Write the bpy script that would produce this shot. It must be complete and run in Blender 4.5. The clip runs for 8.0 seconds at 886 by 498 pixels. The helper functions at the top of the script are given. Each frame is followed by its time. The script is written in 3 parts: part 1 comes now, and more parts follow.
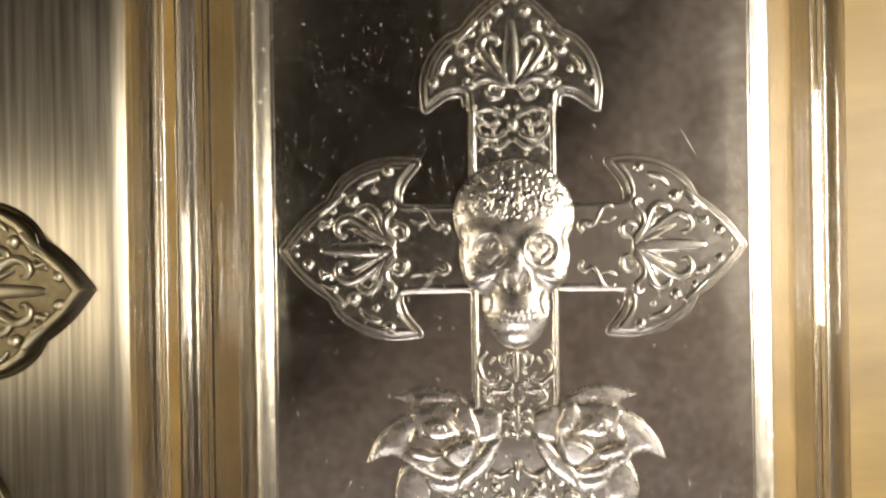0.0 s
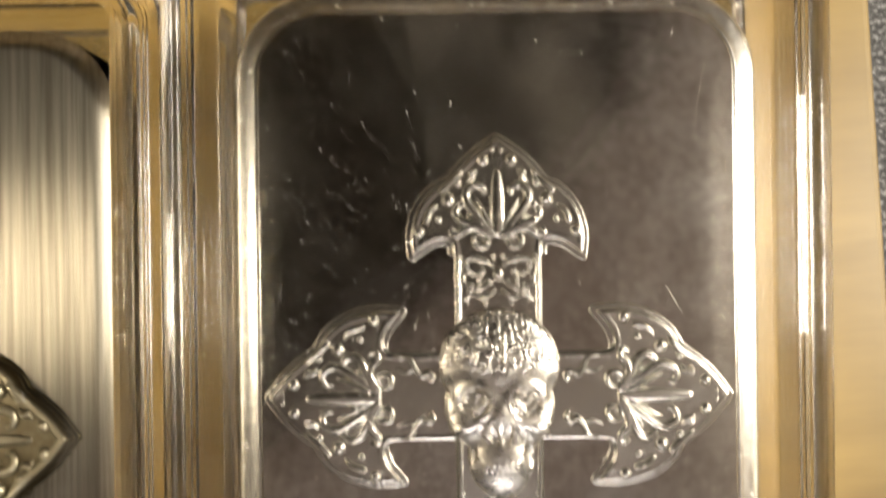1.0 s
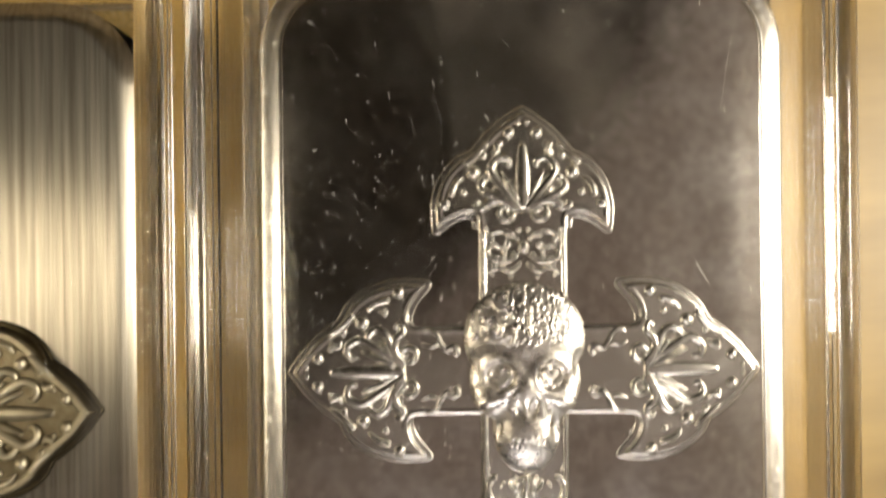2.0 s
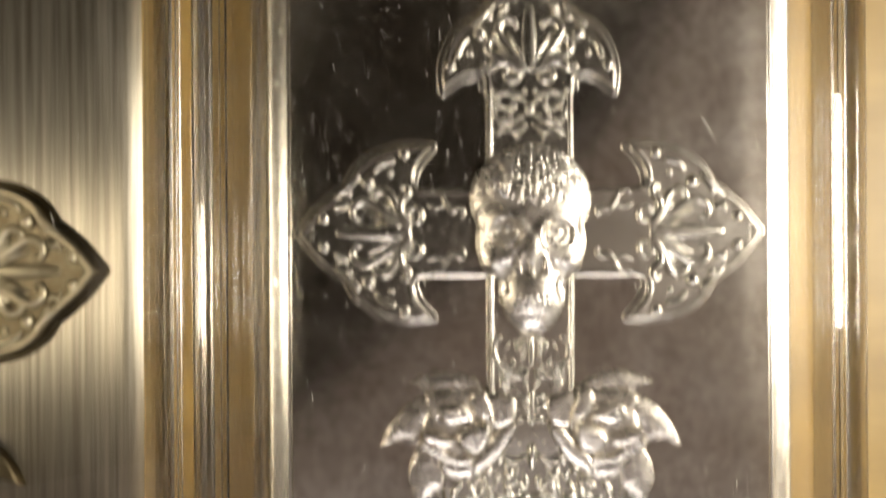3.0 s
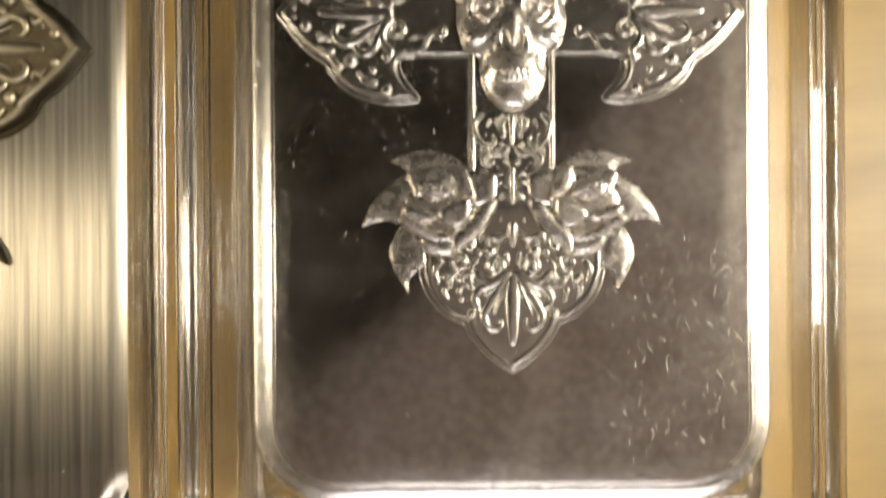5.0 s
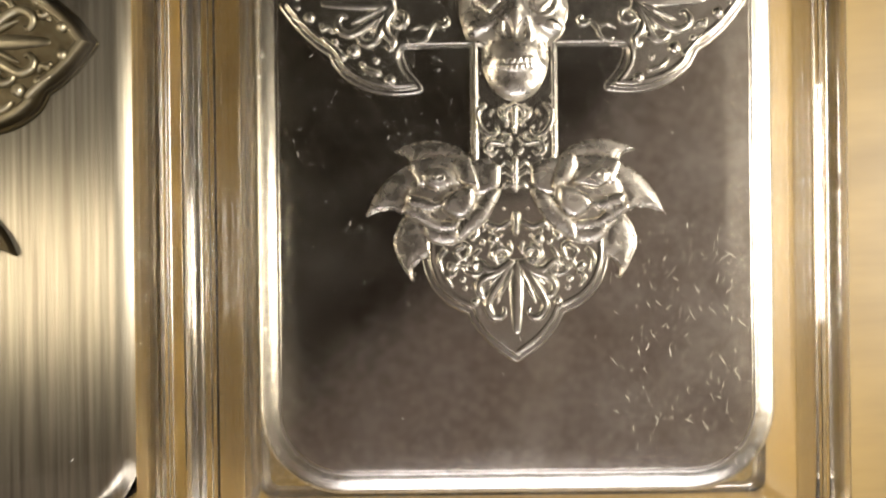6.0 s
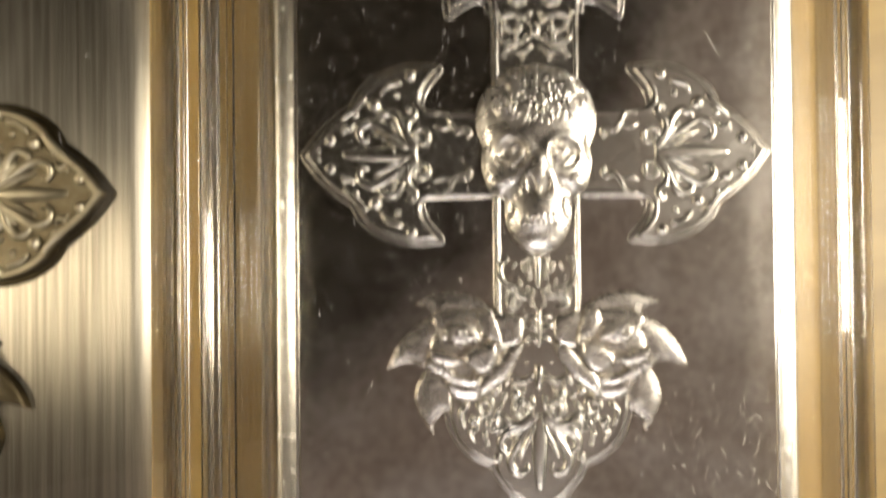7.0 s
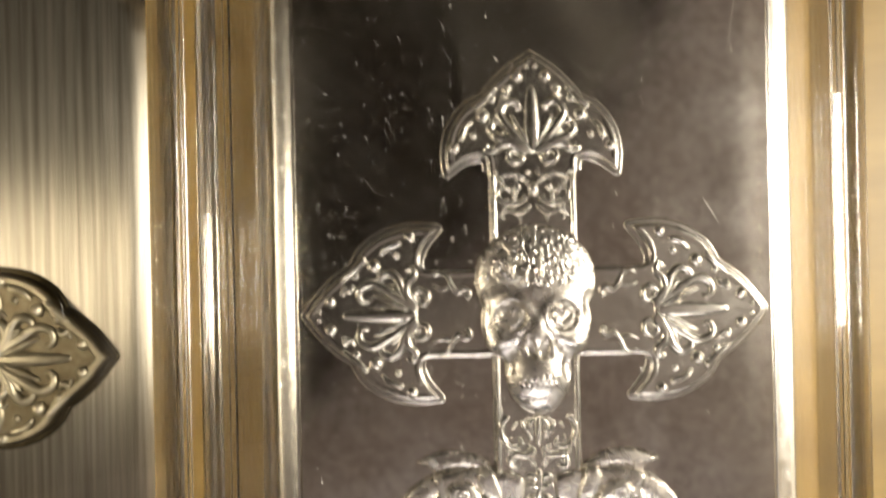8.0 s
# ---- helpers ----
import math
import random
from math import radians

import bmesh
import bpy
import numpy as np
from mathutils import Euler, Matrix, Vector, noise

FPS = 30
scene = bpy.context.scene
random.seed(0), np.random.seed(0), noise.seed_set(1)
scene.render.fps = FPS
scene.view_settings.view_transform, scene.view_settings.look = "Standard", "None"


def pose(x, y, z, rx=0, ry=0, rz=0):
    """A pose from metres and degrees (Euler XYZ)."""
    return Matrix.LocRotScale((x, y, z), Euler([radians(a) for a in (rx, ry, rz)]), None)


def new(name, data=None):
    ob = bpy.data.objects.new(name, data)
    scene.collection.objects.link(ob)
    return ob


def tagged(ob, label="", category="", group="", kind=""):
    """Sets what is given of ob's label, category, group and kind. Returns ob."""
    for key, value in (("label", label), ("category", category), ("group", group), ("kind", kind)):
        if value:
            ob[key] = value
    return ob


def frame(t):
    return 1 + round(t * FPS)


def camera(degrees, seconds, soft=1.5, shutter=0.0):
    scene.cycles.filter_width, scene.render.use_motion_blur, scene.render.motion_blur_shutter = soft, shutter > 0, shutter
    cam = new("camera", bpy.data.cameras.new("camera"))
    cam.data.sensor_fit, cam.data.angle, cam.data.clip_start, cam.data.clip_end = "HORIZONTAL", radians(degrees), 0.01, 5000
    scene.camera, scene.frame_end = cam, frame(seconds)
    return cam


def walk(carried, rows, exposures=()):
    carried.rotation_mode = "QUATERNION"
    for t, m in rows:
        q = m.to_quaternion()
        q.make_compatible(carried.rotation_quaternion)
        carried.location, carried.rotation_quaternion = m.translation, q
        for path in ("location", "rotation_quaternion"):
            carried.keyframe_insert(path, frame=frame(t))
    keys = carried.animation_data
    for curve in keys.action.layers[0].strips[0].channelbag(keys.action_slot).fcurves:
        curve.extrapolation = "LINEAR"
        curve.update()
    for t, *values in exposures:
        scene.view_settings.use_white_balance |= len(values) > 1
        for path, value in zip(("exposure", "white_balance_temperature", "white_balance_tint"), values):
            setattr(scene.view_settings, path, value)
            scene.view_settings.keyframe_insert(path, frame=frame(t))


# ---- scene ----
cam = camera(69.2, 8.0, 2.0, 0.8)
# seconds, place in millimetres, turn in degrees; the camera looks down on the board
ROWS = [
    (0.0, -6.940, 4.231, 70.729, -0.08, -0.11, -0.87),
    (0.1, -7.048, 4.989, 70.729, -0.08, -0.11, -0.87),
    (0.4, -7.209, 9.849, 70.632, 0.03, 0.01, -0.13),
    (0.5, -7.155, 11.689, 70.632, 0.03, 0.01, -0.13),
    (0.9, -5.004, 17.193, 70.692, -0.04, 0.07, -0.72),
    (1.0, -5.166, 18.492, 70.692, -0.04, 0.07, -0.72),
    (1.2, -6.083, 20.864, 70.436, -0.01, -0.06, -0.20),
    (2.3, -8.289, 11.168, 70.333, 0.03, 0.12, -0.70),
    (2.5, -8.783, 7.913, 70.271, -0.02, 0.18, -0.53),
    (2.9, -8.237, 5.295, 70.390, -0.02, 0.11, -0.35),
    (3.0, -8.237, 2.643, 70.390, -0.02, 0.11, -0.35),
    (3.1, -7.317, 1.236, 70.390, -0.02, 0.11, -0.35),
    (3.4, -7.113, -0.038, 70.581, -0.01, -0.10, -0.60),
    (3.5, -7.384, -0.417, 70.581, -0.01, -0.10, -0.60),
    (3.6, -7.168, -0.742, 70.581, -0.01, -0.10, -0.60),
    (4.0, -6.929, -4.561, 70.646, -0.19, -0.07, -0.61),
    (4.5, -6.507, -12.169, 70.828, -0.15, -0.14, -0.63),
    (5.0, -6.849, -18.649, 70.825, 0.01, -0.15, -0.37),
    (5.2, -6.627, -20.761, 70.924, -0.11, -0.02, -0.42),
    (6.3, -7.128, -17.774, 71.212, -0.02, 0.23, -0.71),
    (6.5, -9.044, -14.581, 70.779, 0.46, -0.05, -0.54),
    (7.0, -9.067, -5.542, 70.523, 0.58, -0.03, -0.56),
    (7.5, -7.773, 3.565, 70.953, 0.10, -0.01, -1.09),
    (8.0, -8.573, 10.447, 70.923, 0.01, 0.19, -1.21),
]
walk(cam, [(t, pose(x / 1000, y / 1000, z / 1000, rx, ry, rz)) for t, x, y, z, rx, ry, rz in ROWS])

# ---- world, light ----
MM = 0.001
world = bpy.data.worlds.new("sky")
scene.world = world
world.use_nodes = True
sky = world.node_tree.nodes.new("ShaderNodeTexSky")
sky.sky_type, sky.sun_disc = "NISHITA", False
sky.sun_elevation, sky.sun_rotation = radians(40), radians(90)
world.node_tree.links.new(sky.outputs[0], world.node_tree.nodes["Background"].inputs[0])
world.node_tree.nodes["Background"].inputs[1].default_value = 0.05
scene.view_settings.exposure = 0.0


def panel_light(name, x, y, z, width, length, watts, colour):
    lamp = bpy.data.lights.new(name, "AREA")
    lamp.shape, lamp.size, lamp.size_y = "RECTANGLE", width, length
    lamp.energy, lamp.color = watts, colour
    ob = new(name, lamp)
    ob.matrix_world = pose(x, y, z)
    return ob


PANELS = ((1.75, 0.12, 0.7, 0.8), (-1.75, -0.07, 0.7, 0.42), (0.35, -1.35, 1.3, 0.5))
panel_light("panel_light_east", 1.75, 0.12, 1.62, 0.7, 0.8, 84, (1.0, 0.92, 0.78))
panel_light("panel_light_west", -1.75, -0.07, 1.62, 0.7, 0.42, 27, (1.0, 0.86, 0.64))
panel_light("panel_light_south", 0.35, -1.35, 1.62, 1.3, 0.5, 17, (1.0, 0.95, 0.95))

# ---- materials ----


def material(name, base, rough=0.5, metal=0.0):
    m = bpy.data.materials.new(name)
    m.use_nodes = True
    b = m.node_tree.nodes["Principled BSDF"]
    b.inputs["Base Color"].default_value = (*base, 1)
    b.inputs["Roughness"].default_value = rough
    b.inputs["Metallic"].default_value = metal
    return m


def node(m, kind, **sets):
    n = m.node_tree.nodes.new(kind)
    for key, value in sets.items():
        n.inputs[key.replace("_", " ")].default_value = value
    return n


def link(m, a, b):
    m.node_tree.links.new(a, b)


def millimetres(m, stretch=(1, 1, 1)):
    """Object coordinates in millimetres, squeezed along each axis."""
    tc = m.node_tree.nodes.new("ShaderNodeTexCoord")
    mp = m.node_tree.nodes.new("ShaderNodeMapping")
    mp.inputs["Scale"].default_value = [1000 * k for k in stretch]
    link(m, tc.outputs["Object"], mp.inputs["Vector"])
    return mp.outputs["Vector"]


def noise_of(m, vector, scale, detail=3.0):
    n = node(m, "ShaderNodeTexNoise", Scale=scale, Detail=detail)
    link(m, vector, n.inputs["Vector"])
    return n.outputs["Fac"]


def ramp(m, fac, stops):
    r = m.node_tree.nodes.new("ShaderNodeValToRGB")
    e = r.color_ramp.elements
    while len(e) < len(stops):
        e.new(0.5)
    for k, (at, c) in enumerate(stops):
        e[k].position, e[k].color = at, (*c, 1) if isinstance(c, tuple) else (c, c, c, 1)
    link(m, fac, r.inputs["Fac"])
    return r.outputs["Color"]


def bump(m, fac, strength, depth_mm):
    n = node(m, "ShaderNodeBump", Strength=strength, Distance=depth_mm * MM)
    link(m, fac, n.inputs["Height"])
    link(m, n.outputs["Normal"], m.node_tree.nodes["Principled BSDF"].inputs["Normal"])
    return n


def socket(m, name):
    return m.node_tree.nodes["Principled BSDF"].inputs[name]


SILVER = material("polished_silver", (0.88, 0.84, 0.77), 0.12, 1.0)
v = millimetres(SILVER)
link(SILVER, ramp(SILVER, noise_of(SILVER, v, 0.16, 6), [(0.35, 0.13), (0.75, 0.2)]), socket(SILVER, "Roughness"))
link(SILVER, ramp(SILVER, noise_of(SILVER, v, 0.9, 8), [(0.35, (0.75, 0.715, 0.655)), (0.65, (0.93, 0.9, 0.85))]), socket(SILVER, "Base Color"))
bump(SILVER, noise_of(SILVER, v, 0.5, 3), 0.06, 0.05)

RIM = material("worn_silver_rim", (0.88, 0.86, 0.81), 0.22, 1.0)
v = millimetres(RIM)
link(RIM, ramp(RIM, noise_of(RIM, v, 1.2, 5), [(0.35, 0.19), (0.7, 0.28)]), socket(RIM, "Roughness"))
bump(RIM, noise_of(RIM, v, 3.2, 6), 0.05, 0.06)

RELIEF = material("struck_silver_relief", (0.88, 0.85, 0.77), 0.2, 1.0)
v = millimetres(RELIEF)
link(RELIEF, ramp(RELIEF, noise_of(RELIEF, v, 1.2, 6), [(0.3, 0.18), (0.7, 0.26)]), socket(RELIEF, "Roughness"))
bump(RELIEF, noise_of(RELIEF, v, 1.3, 6), 0.05, 0.05)

# frosted high relief: fine grain over soft wear
SATIN = material("frosted_silver_relief", (0.9, 0.86, 0.78), 0.32, 1.0)
v = millimetres(SATIN)
link(SATIN, ramp(SATIN, noise_of(SATIN, v, 0.9, 6), [(0.3, 0.24), (0.7, 0.32)]), socket(SATIN, "Roughness"))
link(SATIN, ramp(SATIN, noise_of(SATIN, v, 1.6, 7), [(0.3, (0.7, 0.655, 0.585)), (0.68, (0.86, 0.815, 0.745))]), socket(SATIN, "Base Color"))
bump(SATIN, noise_of(SATIN, v, 4.6, 5), 0.09, 0.05)

# roses and leaves: frosted by the die
FROST = material("frosted_silver_flowers", (0.9, 0.86, 0.78), 0.3, 1.0)
v = millimetres(FROST)
link(FROST, ramp(FROST, noise_of(FROST, v, 0.9, 6), [(0.3, 0.23), (0.7, 0.31)]), socket(FROST, "Roughness"))
link(FROST, ramp(FROST, noise_of(FROST, v, 1.6, 7), [(0.3, (0.77, 0.725, 0.65)), (0.68, (0.86, 0.815, 0.745))]), socket(FROST, "Base Color"))
bump(FROST, noise_of(FROST, v, 6.0, 5), 0.14, 0.05)

PLATE = material("struck_silver_field", (0.86, 0.83, 0.76), 0.16, 1.0)
v = millimetres(PLATE)
link(PLATE, ramp(PLATE, noise_of(PLATE, v, 1.4, 6), [(0.3, 0.17), (0.7, 0.24)]), socket(PLATE, "Roughness"))
bump(PLATE, noise_of(PLATE, v, 3.0, 6), 0.045, 0.05)

BRUSHED = material("brushed_antique_silver", (0.60, 0.56, 0.47), 0.29, 1.0)
socket_tangent = BRUSHED.node_tree.nodes.new("ShaderNodeTangent")
socket_tangent.direction_type, socket_tangent.uv_map = "UV_MAP", "flat"
socket(BRUSHED, "Anisotropic").default_value = 0.9
link(BRUSHED, socket_tangent.outputs[0], socket(BRUSHED, "Tangent"))
v = millimetres(BRUSHED, (1, 0.02, 1))
bump(BRUSHED, noise_of(BRUSHED, v, 4.0, 5), 0.3, 0.05)
link(BRUSHED, ramp(BRUSHED, noise_of(BRUSHED, v, 2.2, 6), [(0.3, (0.30, 0.27, 0.21)), (0.7, (0.60, 0.555, 0.455))]), socket(BRUSHED, "Base Color"))

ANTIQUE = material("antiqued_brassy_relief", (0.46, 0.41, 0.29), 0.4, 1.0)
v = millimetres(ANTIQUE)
# base colour by height, a little uneven: dark low down, pale brassy tops
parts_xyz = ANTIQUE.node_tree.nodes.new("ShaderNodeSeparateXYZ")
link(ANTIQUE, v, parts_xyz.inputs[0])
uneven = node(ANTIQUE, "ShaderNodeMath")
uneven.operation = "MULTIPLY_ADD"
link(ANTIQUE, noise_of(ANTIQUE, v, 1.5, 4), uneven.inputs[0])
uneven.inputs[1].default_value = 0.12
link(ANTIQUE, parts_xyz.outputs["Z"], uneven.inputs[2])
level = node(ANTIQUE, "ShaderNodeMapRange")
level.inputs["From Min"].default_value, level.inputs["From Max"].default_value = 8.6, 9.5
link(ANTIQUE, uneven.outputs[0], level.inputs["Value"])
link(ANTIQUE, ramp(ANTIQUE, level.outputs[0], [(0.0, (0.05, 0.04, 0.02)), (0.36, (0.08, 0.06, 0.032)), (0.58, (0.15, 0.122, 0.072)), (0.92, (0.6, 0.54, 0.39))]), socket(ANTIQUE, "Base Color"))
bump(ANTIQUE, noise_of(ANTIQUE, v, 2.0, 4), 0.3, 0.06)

WOOD = material("varnished_bamboo_board", (0.3, 0.2, 0.07), 0.42)
socket(WOOD, "Coat Weight").default_value = 0.45
socket(WOOD, "Coat Roughness").default_value = 0.42
v = millimetres(WOOD, (0.25, 1, 1))
grain = node(WOOD, "ShaderNodeMath")
grain.operation = "MULTIPLY_ADD"
link(WOOD, noise_of(WOOD, millimetres(WOOD, (0.05, 1, 1)), 1.6, 5), grain.inputs[0])
grain.inputs[1].default_value = 0.14
link(WOOD, noise_of(WOOD, v, 0.13, 4), grain.inputs[2])
link(WOOD, ramp(WOOD, grain.outputs[0], [(0.38, (0.275, 0.18, 0.05)), (0.74, (0.385, 0.265, 0.082))]), socket(WOOD, "Base Color"))

STONE = material("grey_speckled_top", (0.1, 0.1, 0.1), 0.6)
v = millimetres(STONE)
link(STONE, ramp(STONE, noise_of(STONE, v, 1.5, 4), [(0.35, 0.02), (0.5, 0.09), (0.68, 0.4)]), socket(STONE, "Base Color"))

WALLS = material("painted_plaster", (0.55, 0.5, 0.42), 0.8)
CEILING = material("grey_ceiling", (0.455, 0.43, 0.48), 0.8)
# near-black, for the added slab that darkens the silver's reflection
MIRRORED_DARK = material("dark_brown_mirrored_slab", (0.014, 0.010, 0.006), 0.8)
FLOOR = material("dark_floor", (0.15, 0.11, 0.08), 0.6)

PLASTIC = material("clear_acrylic", (1, 0.94, 0.82), 0.1)
socket(PLASTIC, "Transmission Weight").default_value = 1.0
socket(PLASTIC, "IOR").default_value = 1.49

# the flat lid: clear sheet with a weak mirror gloss
SHEET = bpy.data.materials.new("clear_flat_sheet")
SHEET.use_nodes = True
SHEET.node_tree.nodes.clear()
clear, gloss, fres = (SHEET.node_tree.nodes.new(k) for k in ("ShaderNodeBsdfTransparent", "ShaderNodeBsdfGlossy", "ShaderNodeFresnel"))
gloss.inputs["Roughness"].default_value = 0.03
fres.inputs["IOR"].default_value = 1.45
mixed, out = (SHEET.node_tree.nodes.new(k) for k in ("ShaderNodeMixShader", "ShaderNodeOutputMaterial"))
for a, b in ((fres.outputs[0], mixed.inputs[0]), (clear.outputs[0], mixed.inputs[1]), (gloss.outputs[0], mixed.inputs[2]), (mixed.outputs[0], out.inputs[0])):
    link(SHEET, a, b)
# greasy smears on the sheet
v = millimetres(SHEET, (1, 0.5, 1))
warp = node(SHEET, "ShaderNodeTexNoise", Scale=0.07, Detail=5.0, Distortion=1.2)
link(SHEET, v, warp.inputs["Vector"])
smear = SHEET.node_tree.nodes.new("ShaderNodeBsdfDiffuse")
smear.inputs["Color"].default_value = (0.9, 0.82, 0.68, 1)
hazy = SHEET.node_tree.nodes.new("ShaderNodeMixShader")
fine = ramp(SHEET, noise_of(SHEET, v, 0.45, 8), [(0.55, 0.0), (0.8, 0.008)])
both = SHEET.node_tree.nodes.new("ShaderNodeMath")
link(SHEET, ramp(SHEET, warp.outputs["Fac"], [(0.55, 0.0), (0.8, 0.03)]), both.inputs[0])
link(SHEET, fine, both.inputs[1])
link(SHEET, both.outputs[0], hazy.inputs[0])
link(SHEET, mixed.outputs[0], hazy.inputs[1])
link(SHEET, smear.outputs[0], hazy.inputs[2])
link(SHEET, hazy.outputs[0], out.inputs[0])

SCRATCH = material("scratched_plastic", (0.9, 0.88, 0.82), 0.35)

# ---- building helpers ----


def part(name, bm, mat, parent=None, label="", smooth=True):
    me = bpy.data.meshes.new(name)
    bm.to_mesh(me)
    bm.free()
    return part_of(name, me, mat, parent, label, smooth)


def part_of(name, me, mat, parent=None, label="", smooth=True):
    me.materials.append(mat)
    me.polygons.foreach_set("use_smooth", [smooth] * len(me.polygons))
    ob = new(name, me)
    if parent:
        ob.parent = parent
    return tagged(ob, label)


def thing(name, label, category, x=0, y=0, z=0, rz=0, group=""):
    ob = new(name)
    ob.empty_display_size = 0.01
    ob.matrix_world = pose(x * MM, y * MM, z * MM, 0, 0, rz)
    return tagged(ob, label, category, group)


def box(x0, x1, y0, y1, z0, z1, bevel=0.0):
    bm = bmesh.new()
    bmesh.ops.create_cube(bm, size=1)
    for w in bm.verts:
        w.co = Vector(((x0 + x1) / 2 + w.co.x * (x1 - x0), (y0 + y1) / 2 + w.co.y * (y1 - y0), (z0 + z1) / 2 + w.co.z * (z1 - z0)))
    if bevel:
        bmesh.ops.bevel(bm, geom=bm.edges[:], offset=bevel, segments=3, affect="EDGES", profile=0.5)
    return bm


def round_rect(hx, hy, r, n=10):
    """Points round a rectangle with rounded corners, in millimetres."""
    pts = []
    for cx, cy, a0 in ((hx - r, hy - r, 0), (r - hx, hy - r, 90), (r - hx, r - hy, 180), (hx - r, r - hy, 270)):
        for k in range(n + 1):
            a = radians(a0 + 90 * k / n)
            pts.append((cx + r * math.cos(a), cy + r * math.sin(a)))
    return pts


def sweep(hx, hy, r, profile, closed, cap_first=False, cap_last=False, n=10):
    """Sweeps a profile of (outward offset, z) round a rounded rectangle."""
    bm = bmesh.new()
    loops = []
    for off, z in profile:
        loops.append([bm.verts.new((x * MM, y * MM, z * MM)) for x, y in round_rect(hx + off, hy + off, max(r + off, 0.05), n)])
    pairs = list(zip(loops, loops[1:])) + ([(loops[-1], loops[0])] if closed else [])
    for a, b in pairs:
        for k in range(len(a)):
            j = (k + 1) % len(a)
            bm.faces.new((a[k], a[j], b[j], b[k]))
    if cap_first:
        bm.faces.new(list(reversed(loops[0])))
    if cap_last:
        bm.faces.new(loops[-1])
    bmesh.ops.recalc_face_normals(bm, faces=bm.faces[:])
    return bm


def round_profile(o0, o1, z0, z1, r, n=4):
    """A rectangle with rounded corners in the plane of (offset, z)."""
    return [(x + (o0 + o1) / 2, y + (z0 + z1) / 2) for x, y in round_rect((o1 - o0) / 2, (z1 - z0) / 2, r, n)]


# ---- the room ----
def slab(name, mat, kind_label, x0, x1, y0, y1, z0, z1):
    ob = part(name, box(x0, x1, y0, y1, z0, z1), mat, smooth=False)
    return tagged(ob, kind_label, "", "", "structure")


slab("floor", FLOOR, "dark wooden room floor", -2.6, 2.6, -2.6, 2.6, -0.85, -0.75)
slab("ceiling", CEILING, "grey painted ceiling", -2.6, 2.6, -2.6, 2.6, 1.65, 1.75)
# unseen slab, added so the silver mirrors darkness like the camera's body overhead
MIRRORED_DARK_EDGE = [(-1.2, -0.6), (-0.42, -0.44), (-0.03, -0.11), (0.27, 0.16), (0.46, 0.4), (0.64, 0.81), (0.72, 2.5), (-1.2, 2.5)]
bm = bmesh.new()
under, over = ([bm.verts.new((x, y, z)) for x, y in MIRRORED_DARK_EDGE] for z in (1.5, 1.65))
bm.faces.new(under[::-1])
bm.faces.new(over)
for k in range(len(under)):
    j = (k + 1) % len(under)
    bm.faces.new((under[k], under[j], over[j], over[k]))
tagged(part("added_dark_slab", bm, MIRRORED_DARK, smooth=False), "added dark slab overhead that the silver mirrors", kind="structure")
slab("wall_north", WALLS, "plain painted wall", -2.6, 2.6, 2.5, 2.6, -0.75, 1.65)
slab("wall_south", WALLS, "plain painted wall", -2.6, 2.6, -2.6, -2.5, -0.75, 1.65)
slab("wall_east", WALLS, "plain painted wall", 2.5, 2.6, -2.5, 2.5, -0.75, 1.65)
slab("wall_west", WALLS, "plain painted wall", -2.6, -2.5, -2.5, 2.5, -0.75, 1.65)
for x, y, w, l in PANELS:
    light = thing("ceiling_light", "flat rectangular ceiling light with a white frame", "ceiling light", x * 1000, y * 1000, 1620, group="ceiling lights")
    for x0, x1, y0, y1 in ((-w / 2 - 0.03, -w / 2, -l / 2 - 0.03, l / 2 + 0.03), (w / 2, w / 2 + 0.03, -l / 2 - 0.03, l / 2 + 0.03), (-w / 2, w / 2, -l / 2 - 0.03, -l / 2), (-w / 2, w / 2, l / 2, l / 2 + 0.03)):
        part("frame_side", box(x0, x1, y0, y1, -0.01, 0.03, 0.002), WALLS, light, smooth=False)

# ---- table and board ----
table = thing("table", "table with a grey speckled stone top", "table", 0, 0, -12)
part("tabletop", box(-0.5, 0.5, -0.35, 0.35, -0.03, 0, 0.003), STONE, table, smooth=False)
for sx in (-1, 1):
    for sy in (-1, 1):
        part("leg", box(sx * 0.46 - 0.025, sx * 0.46 + 0.025, sy * 0.31 - 0.025, sy * 0.31 + 0.025, -0.738, -0.03, 0.003), FLOOR, table, smooth=False)
board = tagged(part("wooden_board", box(-0.2, 0, -0.17, 0.09, -0.012, 0, 0.0012), WOOD, smooth=False), "light brown wooden board lying on the speckled table", "board")
board.matrix_world = pose(0.0423, 0.0465, 0, 0, 0, 2.9)

# ---- silver bars ----
HX, HY, CORNER = 25.5, 43.85, 8.6
FACE = 8.5
BODY = [(-0.6, 1.6), (0, 2.2), (0, 7.4), (-0.03, 7.65)]
RIM_LINE = [(-0.03, 7.65), (-0.1, 7.85), (-0.22, 7.97), (-0.4, 8.04), (-0.7, 8.1), (-1.05, 8.15), (-1.35, 8.2), (-1.6, 8.25), (-1.85, 8.32), (-2.08, 8.39), (-2.22, 8.44), (-2.32, 8.42)]
SOFT_RIM = [(-0.03, 7.65), (-0.2, 7.72), (-0.45, 7.86), (-0.8, 8.07), (-1.2, 8.28), (-1.6, 8.42), (-1.95, 8.49), (-2.22, 8.5), (-2.32, 8.5)]
FLAT_FACE = [(-2.32, 8.5), (-2.6, 8.5), (-2.9, 8.5)]
FACE_LINE = [(-2.32, 8.42), (-2.42, 8.40), (-2.5, 8.5), (-2.6, 8.5), (-2.9, 8.5)]
U = 1 / 18.48   # millimetres for one unit of the cross drawing
